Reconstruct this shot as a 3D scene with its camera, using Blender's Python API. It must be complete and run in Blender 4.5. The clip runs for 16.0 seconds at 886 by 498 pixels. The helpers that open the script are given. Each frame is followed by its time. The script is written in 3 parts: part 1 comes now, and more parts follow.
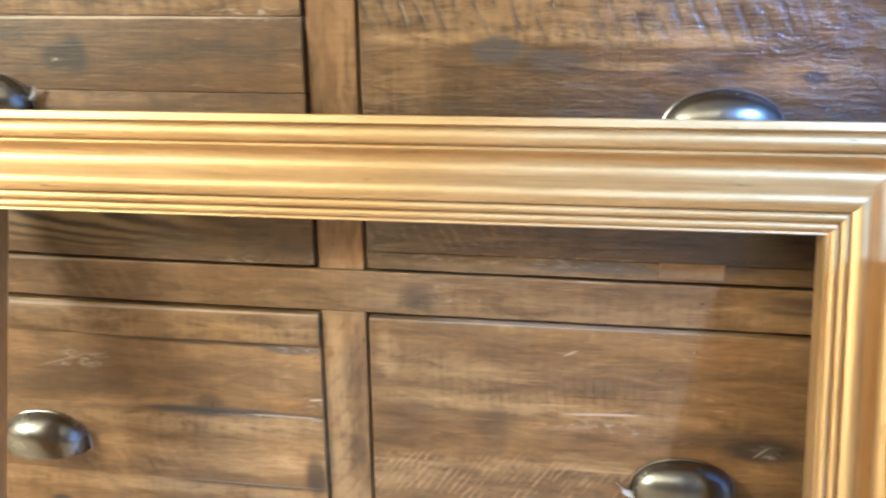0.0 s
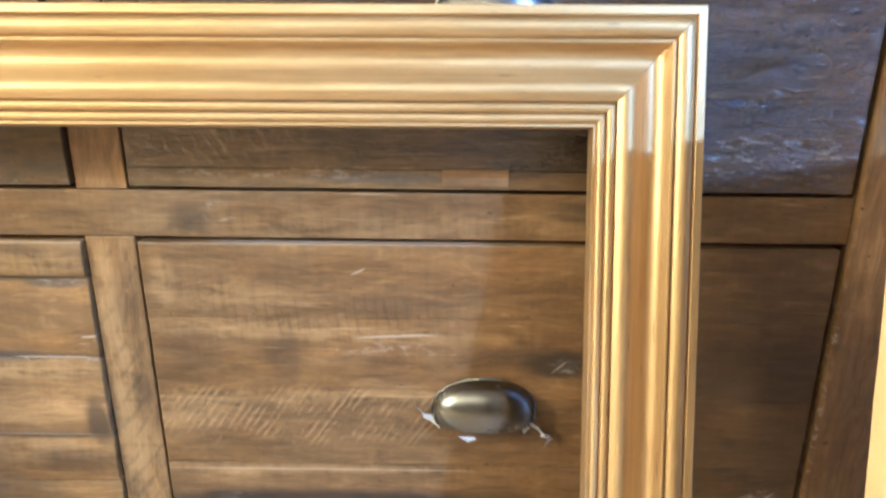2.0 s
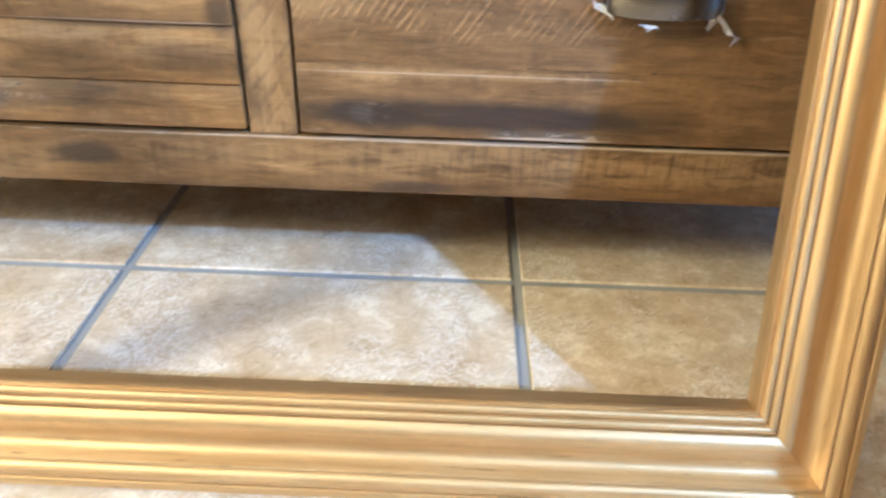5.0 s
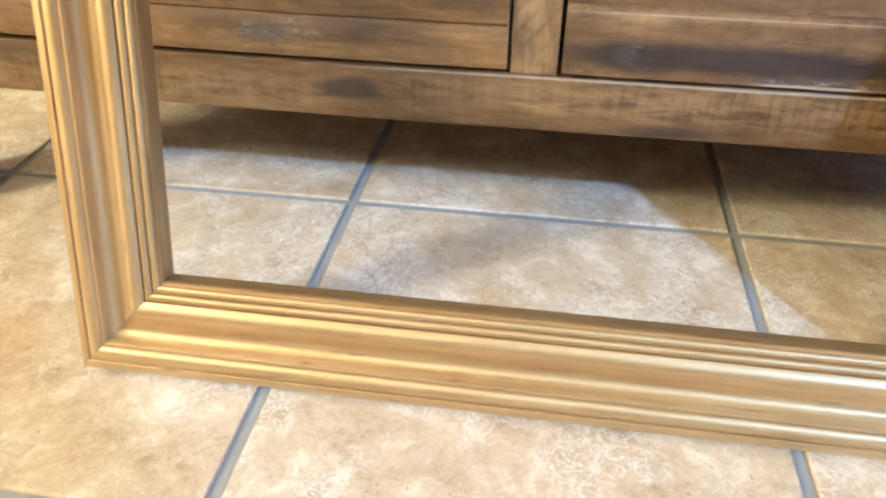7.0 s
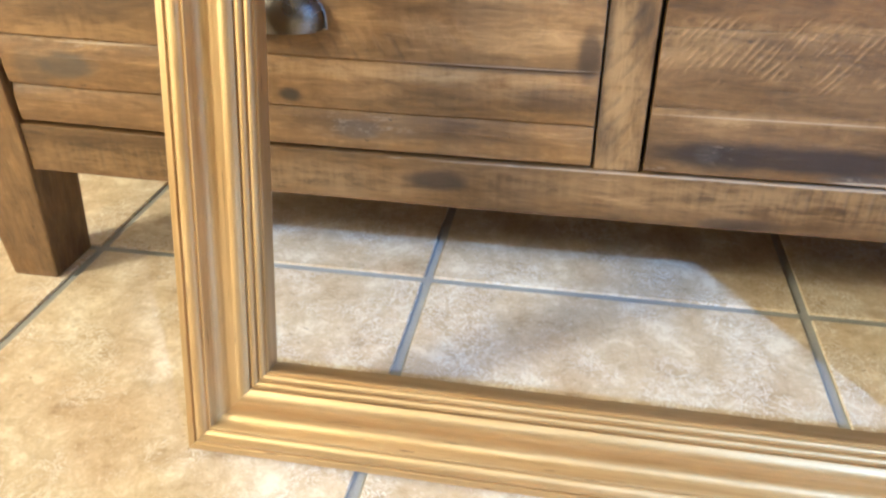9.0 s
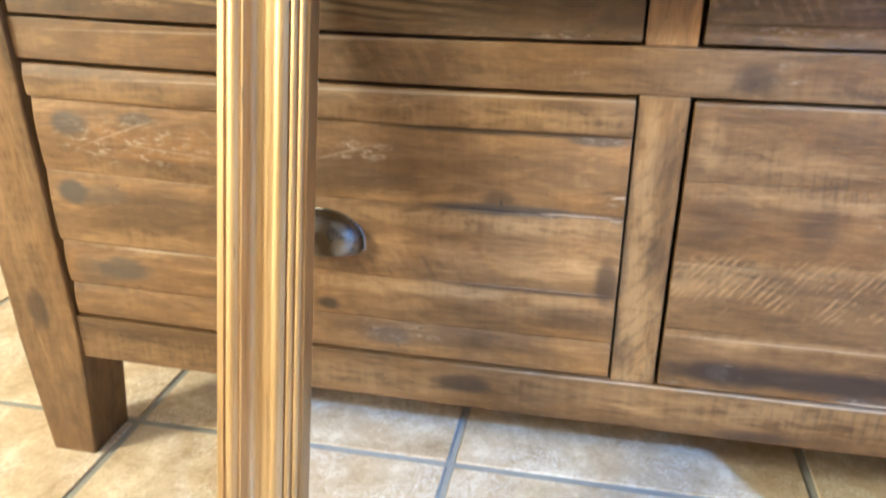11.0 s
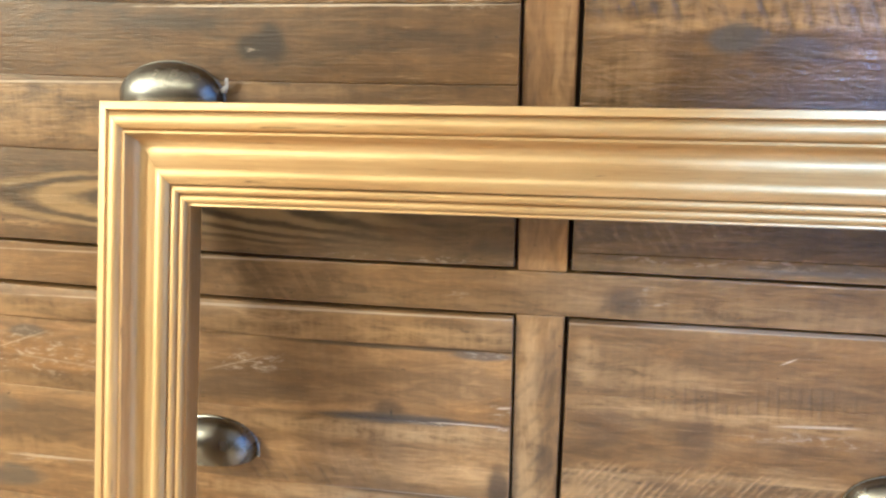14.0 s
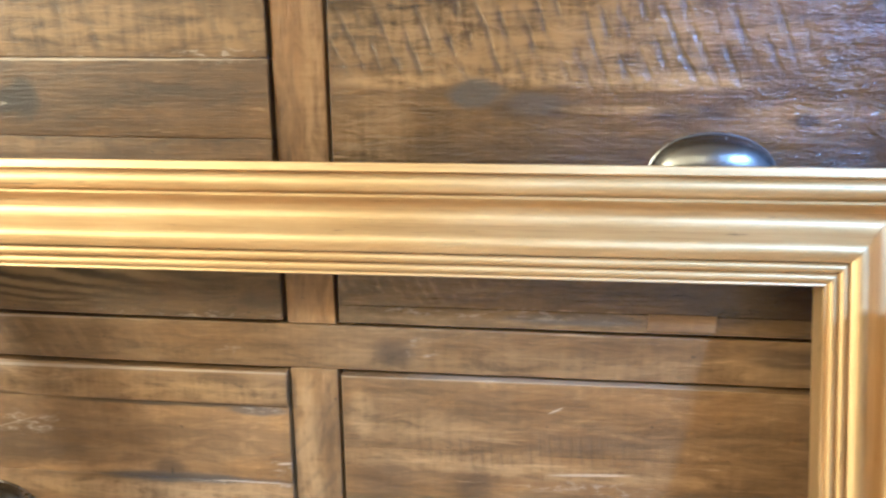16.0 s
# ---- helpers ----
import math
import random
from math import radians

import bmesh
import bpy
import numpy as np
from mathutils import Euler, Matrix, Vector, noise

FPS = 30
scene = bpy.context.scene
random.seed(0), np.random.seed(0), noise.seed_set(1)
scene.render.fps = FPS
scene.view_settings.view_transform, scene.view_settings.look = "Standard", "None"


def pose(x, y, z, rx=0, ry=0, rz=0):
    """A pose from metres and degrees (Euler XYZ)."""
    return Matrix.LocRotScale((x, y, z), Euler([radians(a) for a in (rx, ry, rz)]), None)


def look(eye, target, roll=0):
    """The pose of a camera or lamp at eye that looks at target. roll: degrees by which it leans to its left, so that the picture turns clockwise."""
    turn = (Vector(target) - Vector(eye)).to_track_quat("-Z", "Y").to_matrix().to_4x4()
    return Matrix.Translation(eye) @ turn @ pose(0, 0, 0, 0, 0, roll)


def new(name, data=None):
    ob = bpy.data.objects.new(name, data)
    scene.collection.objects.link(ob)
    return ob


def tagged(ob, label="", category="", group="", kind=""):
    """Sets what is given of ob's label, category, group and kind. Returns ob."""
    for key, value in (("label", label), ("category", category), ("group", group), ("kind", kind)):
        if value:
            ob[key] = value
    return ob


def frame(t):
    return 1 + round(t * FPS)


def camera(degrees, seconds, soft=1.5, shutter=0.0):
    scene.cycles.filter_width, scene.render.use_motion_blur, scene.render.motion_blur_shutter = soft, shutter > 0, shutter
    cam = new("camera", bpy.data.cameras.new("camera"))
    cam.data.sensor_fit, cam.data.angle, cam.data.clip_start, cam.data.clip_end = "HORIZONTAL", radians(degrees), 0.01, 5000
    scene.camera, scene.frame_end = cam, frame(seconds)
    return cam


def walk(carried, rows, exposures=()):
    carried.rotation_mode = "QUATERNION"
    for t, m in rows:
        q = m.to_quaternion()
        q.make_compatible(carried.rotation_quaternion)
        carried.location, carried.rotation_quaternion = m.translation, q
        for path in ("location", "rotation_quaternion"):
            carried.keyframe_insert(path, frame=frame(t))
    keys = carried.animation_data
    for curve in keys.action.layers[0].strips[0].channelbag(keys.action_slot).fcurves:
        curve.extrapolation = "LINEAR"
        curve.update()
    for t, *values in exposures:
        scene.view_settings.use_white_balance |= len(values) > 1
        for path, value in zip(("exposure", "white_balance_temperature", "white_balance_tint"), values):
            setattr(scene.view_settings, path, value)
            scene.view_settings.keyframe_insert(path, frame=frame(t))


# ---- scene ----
cam = camera(61.5, 16.0, soft=2.3, shutter=0.5)
PATH = [
    (0, (0.079, 0.125, 0.73), (-0.161, 2.018, 0.13), -0.1),
    (0.5, (0.129, 0.142, 0.726), (-0.043, 2.042, 0.126), -0.1),
    (1, (0.16, 0.153, 0.709), (0.059, 2.06, 0.116), 0.1),
    (1.5, (0.182, 0.156, 0.695), (0.135, 2.057, 0.075), 0.2),
    (2, (0.192, 0.159, 0.671), (0.168, 2.043, -0.002), 0.2),
    (2.5, (0.197, 0.165, 0.627), (0.189, 2.022, -0.115), 0.3),
    (3, (0.197, 0.171, 0.584), (0.194, 1.997, -0.231), 0.4),
    (3.5, (0.192, 0.17, 0.547), (0.188, 1.964, -0.338), 0.7),
    (4, (0.175, 0.171, 0.516), (0.161, 1.921, -0.452), 0.9),
    (4.5, (0.135, 0.163, 0.487), (0.106, 1.876, -0.545), 1.3),
    (5, (0.069, 0.145, 0.457), (0.04, 1.834, -0.614), 1.7),
    (7.5, (-0.093, 0.103, 0.451), (-0.366, 1.702, -0.718), -0.3),
    (8.1, (-0.115, 0.099, 0.472), (-0.395, 1.712, -0.676), -0.5),
    (10.5, (-0.139, 0.1, 0.575), (-0.512, 1.847, -0.326), -0.4),
    (11, (-0.143, 0.099, 0.614), (-0.518, 1.882, -0.211), -0.2),
    (11.5, (-0.145, 0.104, 0.647), (-0.519, 1.917, -0.111), -0.2),
    (12, (-0.144, 0.114, 0.672), (-0.518, 1.948, -0.032), -0.4),
    (12.5, (-0.14, 0.12, 0.697), (-0.506, 1.971, 0.034), -0.5),
    (13, (-0.132, 0.122, 0.712), (-0.479, 1.986, 0.075), -0.4),
    (13.5, (-0.111, 0.128, 0.718), (-0.436, 2.004, 0.105), -0.3),
    (14, (-0.081, 0.137, 0.722), (-0.372, 2.022, 0.118), -0.3),
    (14.5, (-0.040, 0.150, 0.734), (-0.325, 2.036, 0.127), -0.3),
    (15, (-0.009, 0.161, 0.744), (-0.257, 2.048, 0.129), -0.1),
    (15.5, (0.024, 0.168, 0.744), (-0.174, 2.071, 0.162), 0.0),
    (16, (0.074, 0.163, 0.734), (-0.105, 2.089, 0.220), -0.1),
]
walk(cam, [(t, look(eye, target, roll)) for t, eye, target, roll in PATH],
     exposures=[(0.0, 0.38, 3930, 10), (2.5, 0.38, 3930, 10), (3.5, 0.50, 3950, 10), (4.5, 0.40, 3950, 10), (5.2, 0.30, 4000, 10), (7.5, 0.10, 4090, 10),
                (8.2, 0.10, 4090, 10), (10.5, 0.30, 3980, 10), (12.0, 0.38, 3930, 10), (16.0, 0.38, 3930, 10)])

# ---- world, sun and lamps ----
TO_SUN = Vector((0.138, -0.163, 0.143)).normalized()
world = bpy.data.worlds.new("daylight")
scene.world = world
world.use_nodes = True
wn = world.node_tree
sky = wn.nodes.new("ShaderNodeTexSky")
sky.sky_type, sky.sun_disc = "NISHITA", False
sky.sun_elevation = math.asin(TO_SUN.z)
sky.sun_rotation = math.atan2(TO_SUN.x, TO_SUN.y)
wn.links.new(sky.outputs[0], wn.nodes["Background"].inputs[0])
wn.nodes["Background"].inputs[1].default_value = 0.08

sun = new("sun", bpy.data.lights.new("sun", "SUN"))
sun.data.energy, sun.data.angle, sun.data.color = 2.05, radians(1.6), (0.66, 0.81, 1.0)
sun.matrix_world = look(TO_SUN * 6, (0, 0, 0))

# the sky's light through the wide glazed opening in the east wall
daylight = new("sky_light", bpy.data.lights.new("sky_light", "AREA"))
daylight.data.shape, daylight.data.size, daylight.data.size_y = "RECTANGLE", 2.36, 2.94
daylight.data.energy, daylight.data.color = 5.0, (0.86, 0.86, 1.0)
daylight.matrix_world = pose(1.635, -0.57, 1.24, 0, 90, 0)

# unseen ceiling spots added as warm fill to soften shadows: place and watts
FILL_SPOTS = [((-2.10, -1.72), 18.0), ((-1.10, -1.72), 16.0), ((-0.10, -1.72), 14.0)]
GLOBE = (-2.94, -1.03, 1.80)
CEILING = 2.55


# ---- node helpers ----
def material(name):
    m = bpy.data.materials.new(name)
    m.use_nodes = True
    return m, m.node_tree, m.node_tree.nodes["Principled BSDF"]


def node(nt, kind, **settings):
    n = nt.nodes.new("ShaderNode" + kind)
    for key, value in settings.items():
        if key == "op":
            n.operation = value
        elif key == "blend":
            n.data_type, n.blend_type = "RGBA", value
        else:
            n.inputs[key.replace("_", " ")].default_value = value
    return n


def put(nt, socket, value):
    if isinstance(value, bpy.types.NodeSocket):
        nt.links.new(value, socket)
    else:
        socket.default_value = value


def calc(nt, op, a, b=0.0, c=0.0):
    n = nt.nodes.new("ShaderNodeMath")
    n.operation = op
    for i, v in enumerate((a, b, c)):
        put(nt, n.inputs[i], v)
    return n.outputs[0]


def vec(nt, op, a, b):
    n = nt.nodes.new("ShaderNodeVectorMath")
    n.operation = op
    put(nt, n.inputs[0], a)
    put(nt, n.inputs[1], b)
    return n.outputs[0]


def mix(nt, fac, a, b, blend="MIX"):
    n = nt.nodes.new("ShaderNodeMix")
    n.data_type, n.blend_type = "RGBA", blend
    put(nt, n.inputs[0], fac)
    put(nt, n.inputs[6], a)
    put(nt, n.inputs[7], b)
    return n.outputs[2]


def noise_tex(nt, at, scale, detail=4.0, rough=0.55, distort=0.0):
    n = node(nt, "TexNoise", Scale=scale, Detail=detail, Roughness=rough, Distortion=distort)
    nt.links.new(at, n.inputs["Vector"])
    return n.outputs["Fac"]


def ramp(nt, fac, stops):
    n = nt.nodes.new("ShaderNodeValToRGB")
    put(nt, n.inputs[0], fac)
    el = n.color_ramp.elements
    while len(el) < len(stops):
        el.new(0.5)
    for e, (p, c) in zip(el, stops):
        e.position, e.color = p, (*c, 1) if len(c) == 3 else (c[0], c[0], c[0], 1)
    return n.outputs[0]


def step(nt, fac, lo, hi):
    n = nt.nodes.new("ShaderNodeMapRange")
    n.interpolation_type = "SMOOTHSTEP"
    put(nt, n.inputs[0], fac)
    n.inputs[1].default_value, n.inputs[2].default_value = lo, hi
    return n.outputs[0]


def relief(nt, bsdf, height, distance, strength=1.0):
    n = node(nt, "Bump", Distance=distance, Strength=strength)
    nt.links.new(height, n.inputs["Height"])
    nt.links.new(n.outputs[0], bsdf.inputs["Normal"])


def place(nt):
    return nt.nodes.new("ShaderNodeNewGeometry").outputs["Position"]


def ellipse(nt, pos, x, z, rx, rz, wobble, soft=0.5):
    """1 inside an uneven ellipse on the front, 0 outside."""
    d = vec(nt, "SUBTRACT", pos, (x, 0, z))
    d = vec(nt, "MULTIPLY", d, (1 / rx, 0, 1 / rz))
    n = nt.nodes.new("ShaderNodeVectorMath")
    n.operation = "LENGTH"
    nt.links.new(d, n.inputs[0])
    e = calc(nt, "ADD", n.outputs["Value"], calc(nt, "MULTIPLY", calc(nt, "SUBTRACT", wobble, 0.5), 0.9))
    return step(nt, e, 1.0 + soft * 0.5, 1.0 - soft * 0.5)


# ---- materials ----
def old_wood(name, upright=False, tone=1.0, stains_and_shade=(), scuffs=(), saws=(), rings=(), pales=(), greys=(), gouges=(), bare=(), gloss=0.42, ridges=0.0):
    """Dark-stained recycled boards under varnish: grain, worn pale fibres, knots, saw marks and scuffs."""
    tone *= 1.02
    m, nt, b = material(name)
    pos = place(nt)
    rnd = nt.nodes.new("ShaderNodeObjectInfo").outputs["Random"]
    shift = nt.nodes.new("ShaderNodeCombineXYZ")
    for i, k in enumerate((31.0, 7.0, 17.0)):
        nt.links.new(calc(nt, "MULTIPLY", rnd, k), shift.inputs[i])
    p = vec(nt, "ADD", pos, shift.outputs[0])
    along = (0.11, 1, 1) if not upright else (1, 1, 0.11)
    finer = (0.05, 1, 1) if not upright else (1, 1, 0.05)
    pl = vec(nt, "MULTIPLY", p, along)
    pf = vec(nt, "MULTIPLY", p, finer)
    broad = noise_tex(nt, pl, 24, 5, 0.6, 0.35)
    figure = noise_tex(nt, vec(nt, "MULTIPLY", p, (0.22, 1, 1) if not upright else (1, 1, 0.22)), 95, 7, 0.7, 0.7)
    chatter = noise_tex(nt, vec(nt, "MULTIPLY", p, (1, 1, 0.10) if not upright else (0.10, 1, 1)), 170, 4, 0.65)
    fine = noise_tex(nt, pf, 520, 4, 0.65)
    patch = noise_tex(nt, vec(nt, "MULTIPLY", p, (0.35, 1, 1) if not upright else (1, 1, 0.35)), 17, 5, 0.6, 0.5)
    mixed = calc(nt, "ADD", calc(nt, "MULTIPLY", broad, 0.42), calc(nt, "MULTIPLY", figure, 0.58))
    mixed = calc(nt, "ADD", mixed, calc(nt, "MULTIPLY", calc(nt, "SUBTRACT", calc(nt, "ADD", calc(nt, "MULTIPLY", fine, 0.55), calc(nt, "MULTIPLY", chatter, 0.45)), 0.5), 0.26))
    mixed = calc(nt, "ADD", mixed, calc(nt, "MULTIPLY", calc(nt, "SUBTRACT", patch, 0.5), 0.30))
    mixed = calc(nt, "ADD", mixed, calc(nt, "MULTIPLY", calc(nt, "SUBTRACT", rnd, 0.5), 0.10))
    col = ramp(nt, mixed, [(0.25, (0.030 * tone, 0.0162 * tone, 0.0052 * tone)), (0.43, (0.108 * tone, 0.0605 * tone, 0.0182 * tone)),
                           (0.57, (0.178 * tone, 0.102 * tone, 0.0325 * tone)), (0.77, (0.34 * tone, 0.207 * tone, 0.071 * tone))])
    warm = calc(nt, "FRACT", calc(nt, "MULTIPLY", rnd, 7.31))
    col = mix(nt, calc(nt, "MULTIPLY", warm, 0.45), col, (1.0, 0.90, 0.66, 1), "MULTIPLY")
    amber = step(nt, noise_tex(nt, vec(nt, "MULTIPLY", p, (0.4, 1, 1) if not upright else (1, 1, 0.4)), 13, 5, 0.65, 0.7), 0.48, 0.62)
    col = mix(nt, calc(nt, "MULTIPLY", amber, 0.6), col, (1.0, 0.90, 0.58, 1), "MULTIPLY")
    # worn pale fibres where the saw left ridges
    worn = calc(nt, "MULTIPLY", step(nt, noise_tex(nt, pl, 48, 7, 0.75, 0.5), 0.58, 0.68), step(nt, patch, 0.42, 0.62))
    col = mix(nt, calc(nt, "MULTIPLY", worn, 0.6), col, (0.46, 0.29, 0.11, 1))
    thread = step(nt, noise_tex(nt, vec(nt, "MULTIPLY", p, (0.05, 1, 1) if not upright else (1, 1, 0.05)), 260, 3, 0.6, 0.2), 0.66, 0.73)
    col = mix(nt, calc(nt, "MULTIPLY", calc(nt, "MULTIPLY", thread, step(nt, patch, 0.45, 0.6)), 0.5), col, (0.46, 0.31, 0.14, 1))
    speck = step(nt, noise_tex(nt, vec(nt, "MULTIPLY", p, (0.55, 1, 1)), 210, 2, 0.5), 0.735, 0.77)
    col = mix(nt, calc(nt, "MULTIPLY", speck, 0.75), col, (0.018, 0.012, 0.007, 1))
    wob = noise_tex(nt, vec(nt, "MULTIPLY", pos, (0.5, 1, 1)), 60, 4, 0.6)
    height = calc(nt, "ADD", calc(nt, "MULTIPLY", figure, 0.6), calc(nt, "MULTIPLY", fine, 0.5))
    for x, z, rx, rz, depth in pales:
        e = ellipse(nt, pos, x, z, rx, rz, wob, 1.0)
        e = calc(nt, "MULTIPLY", e, step(nt, calc(nt, "ADD", calc(nt, "MULTIPLY", figure, 0.7), calc(nt, "MULTIPLY", chatter, 0.3)), 0.36, 0.60))
        col = mix(nt, calc(nt, "MULTIPLY", e, depth), col, (0.33, 0.205, 0.072, 1))
    # dark stains in the wood, and shade painted on the lower right drawer
    for x, z, rx, rz, depth in stains_and_shade:
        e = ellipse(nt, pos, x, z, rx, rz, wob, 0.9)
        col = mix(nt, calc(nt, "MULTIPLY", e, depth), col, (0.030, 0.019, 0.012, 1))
    for x, z, rx, rz, depth in greys:
        e = ellipse(nt, pos, x, z, rx, rz, wob, 0.7)
        col = mix(nt, calc(nt, "MULTIPLY", e, depth), col, (0.066, 0.056, 0.046, 1))
    for x, z, rx, rz, pitch, lean, mark in gouges:
        # deep, dark, slanting marks of a coarse saw
        e = ellipse(nt, pos, x, z, rx, rz, wob, 0.7)
        sep = nt.nodes.new("ShaderNodeSeparateXYZ")
        nt.links.new(pos, sep.inputs[0])
        u = calc(nt, "ADD", sep.outputs[0], calc(nt, "MULTIPLY", sep.outputs[2], lean))
        u = calc(nt, "ADD", u, calc(nt, "MULTIPLY", noise_tex(nt, vec(nt, "MULTIPLY", pos, (1, 1, 0.5)), 15, 3, 0.6), pitch * 1.6))
        saw = calc(nt, "FRACT", calc(nt, "DIVIDE", u, pitch))
        dark = calc(nt, "MULTIPLY", step(nt, saw, 0.50, 0.78), step(nt, saw, 1.0, 0.86))
        dark = calc(nt, "MULTIPLY", calc(nt, "MULTIPLY", dark, e), step(nt, noise_tex(nt, vec(nt, "MULTIPLY", p, (1, 1, 0.35)), 70, 4, 0.6), 0.36, 0.58))
        col = mix(nt, calc(nt, "MULTIPLY", dark, mark), col, (0.045, 0.030, 0.018, 1))
        height = calc(nt, "SUBTRACT", height, calc(nt, "MULTIPLY", dark, mark * 0.9))
    for x, z, rx, rz, pitch, lean, mark in saws:
        e = ellipse(nt, pos, x, z, rx, rz, wob, 0.8)
        w = node(nt, "TexWave", Scale=1.0, Distortion=4.5, Detail=3.0, Detail_Scale=1.6)
        sep = nt.nodes.new("ShaderNodeSeparateXYZ")
        nt.links.new(pos, sep.inputs[0])
        across = calc(nt, "ADD", sep.outputs[0], calc(nt, "MULTIPLY", sep.outputs[2], lean))
        q = nt.nodes.new("ShaderNodeCombineXYZ")
        nt.links.new(calc(nt, "MULTIPLY", across, 0.314 / pitch), q.inputs[0])
        nt.links.new(calc(nt, "MULTIPLY", sep.outputs[2], 12.0), q.inputs[1])
        nt.links.new(q.outputs[0], w.inputs["Vector"])
        lines = calc(nt, "MULTIPLY", step(nt, w.outputs["Fac"], 0.45, 0.8), e)
        lines = calc(nt, "MULTIPLY", lines, step(nt, noise_tex(nt, p, 42, 5, 0.7), 0.42, 0.62))
        col = mix(nt, calc(nt, "MULTIPLY", lines, mark), col, (0.44, 0.25, 0.09, 1))
        height = calc(nt, "ADD", height, calc(nt, "MULTIPLY", lines, mark * 1.4))
    for x, z, rx, rz in rings:
        # pointed arches of grain that open away from their tip
        sep = nt.nodes.new("ShaderNodeSeparateXYZ")
        nt.links.new(pos, sep.inputs[0])
        bend = noise_tex(nt, vec(nt, "MULTIPLY", pos, (0.5, 1, 1)), 30, 4, 0.6)
        gx = calc(nt, "DIVIDE", calc(nt, "SUBTRACT", sep.outputs[0], x), rx)
        gz = calc(nt, "DIVIDE", calc(nt, "SUBTRACT", sep.outputs[2], z), rz)
        q = calc(nt, "SUBTRACT", calc(nt, "SUBTRACT", gx, calc(nt, "MULTIPLY", gz, gz)), calc(nt, "MULTIPLY", bend, 1.6))
        ring = calc(nt, "ADD", 0.5, calc(nt, "MULTIPLY", calc(nt, "SINE", calc(nt, "MULTIPLY", q, 4.4)), 0.5))
        fade = calc(nt, "MULTIPLY", step(nt, q, -2.2, -0.9), ellipse(nt, pos, x + 2.6 * rx, z - 0.1 * rz, 3.3 * rx, 1.9 * rz, wob, 0.9))
        col = mix(nt, calc(nt, "MULTIPLY", fade, 0.75), col, ramp(nt, ring, [(0.05, (0.034, 0.018, 0.005)), (0.8, (0.29, 0.19, 0.066))]))
    for x, z, rx, rz, lean, strength in bare:
        # a thin bare edge or scratch
        sep = nt.nodes.new("ShaderNodeSeparateXYZ")
        nt.links.new(pos, sep.inputs[0])
        q = nt.nodes.new("ShaderNodeCombineXYZ")
        nt.links.new(sep.outputs[0], q.inputs[0])
        nt.links.new(calc(nt, "SUBTRACT", sep.outputs[2], calc(nt, "MULTIPLY", calc(nt, "SUBTRACT", sep.outputs[0], x), lean)), q.inputs[2])
        e = ellipse(nt, q.outputs[0], x, z, rx, rz, wob, 0.6)
        col = mix(nt, calc(nt, "MULTIPLY", e, strength), col, (0.50, 0.40, 0.28, 1))
    for x, z, rx, rz, strength in scuffs:
        e = ellipse(nt, pos, x, z, rx, rz, wob, 1.0)
        s = calc(nt, "MULTIPLY", e, step(nt, noise_tex(nt, vec(nt, "MULTIPLY", pos, (0.3, 1, 1)), 170, 4, 0.8, 0.5), 0.52, 0.64))
        col = mix(nt, calc(nt, "MULTIPLY", s, strength * 0.8), col, (0.42, 0.34, 0.25, 1))
    nt.links.new(col, b.inputs["Base Color"])
    rough = calc(nt, "ADD", gloss - 0.08, calc(nt, "MULTIPLY", figure, 0.25))
    nt.links.new(rough, b.inputs["Roughness"])
    if ridges:
        ridge = noise_tex(nt, vec(nt, "MULTIPLY", pos, (0.32, 1, 1)), 78, 5, 0.72, 0.8)
        coarse = calc(nt, "ADD", 0.25, ellipse(nt, pos, 0.47, 0.66, 0.17, 0.16, wob, 0.9))
        height = calc(nt, "ADD", height, calc(nt, "MULTIPLY", calc(nt, "MULTIPLY", ridge, ridges), coarse))
        b.inputs["Specular IOR Level"].default_value = 0.7
        b.inputs["Coat Weight"].default_value, b.inputs["Coat Roughness"].default_value, b.inputs["Coat IOR"].default_value = 0.25, 0.16, 1.6
    relief(nt, b, height, 0.0016, 0.8)
    if ridges:
        nt.links.new(b.inputs["Normal"].links[0].from_socket, b.inputs["Coat Normal"])
    return m


def gilt_wood(name, upright):
    """Satin gold finish rubbed over pine, streaked along the moulding."""
    m, nt, b = material(name)
    co = nt.nodes.new("ShaderNodeTexCoord").outputs["Object"]
    long = (1, 1, 0.03) if upright else (0.03, 1, 1)
    p = vec(nt, "MULTIPLY", co, long)
    streak = noise_tex(nt, p, 330, 5, 0.65, 0.3)
    broad = noise_tex(nt, vec(nt, "MULTIPLY", co, (1, 1, 0.12) if upright else (0.12, 1, 1)), 45, 4, 0.6)
    f = calc(nt, "ADD", calc(nt, "MULTIPLY", streak, 0.55), calc(nt, "MULTIPLY", broad, 0.45))
    col = ramp(nt, f, [(0.28, (0.34, 0.216, 0.062)), (0.46, (0.51, 0.345, 0.120)), (0.66, (0.63, 0.462, 0.205))])
    # dark flecks in the pores
    fleck = step(nt, noise_tex(nt, vec(nt, "MULTIPLY", co, (1, 1, 0.06) if upright else (0.06, 1, 1)), 260, 3, 0.7), 0.66, 0.73)
    col = mix(nt, calc(nt, "MULTIPLY", fleck, 0.8), col, (0.09, 0.05, 0.02, 1))
    nt.links.new(col, b.inputs["Base Color"])
    b.inputs["Metallic"].default_value = 0.86
    b.inputs["Coat Weight"].default_value, b.inputs["Coat Roughness"].default_value, b.inputs["Coat IOR"].default_value = 0.7, 0.36, 1.65
    nt.links.new(calc(nt, "ADD", 0.45, calc(nt, "MULTIPLY", streak, 0.16)), b.inputs["Roughness"])
    relief(nt, b, streak, 0.0004, 0.4)
    return m


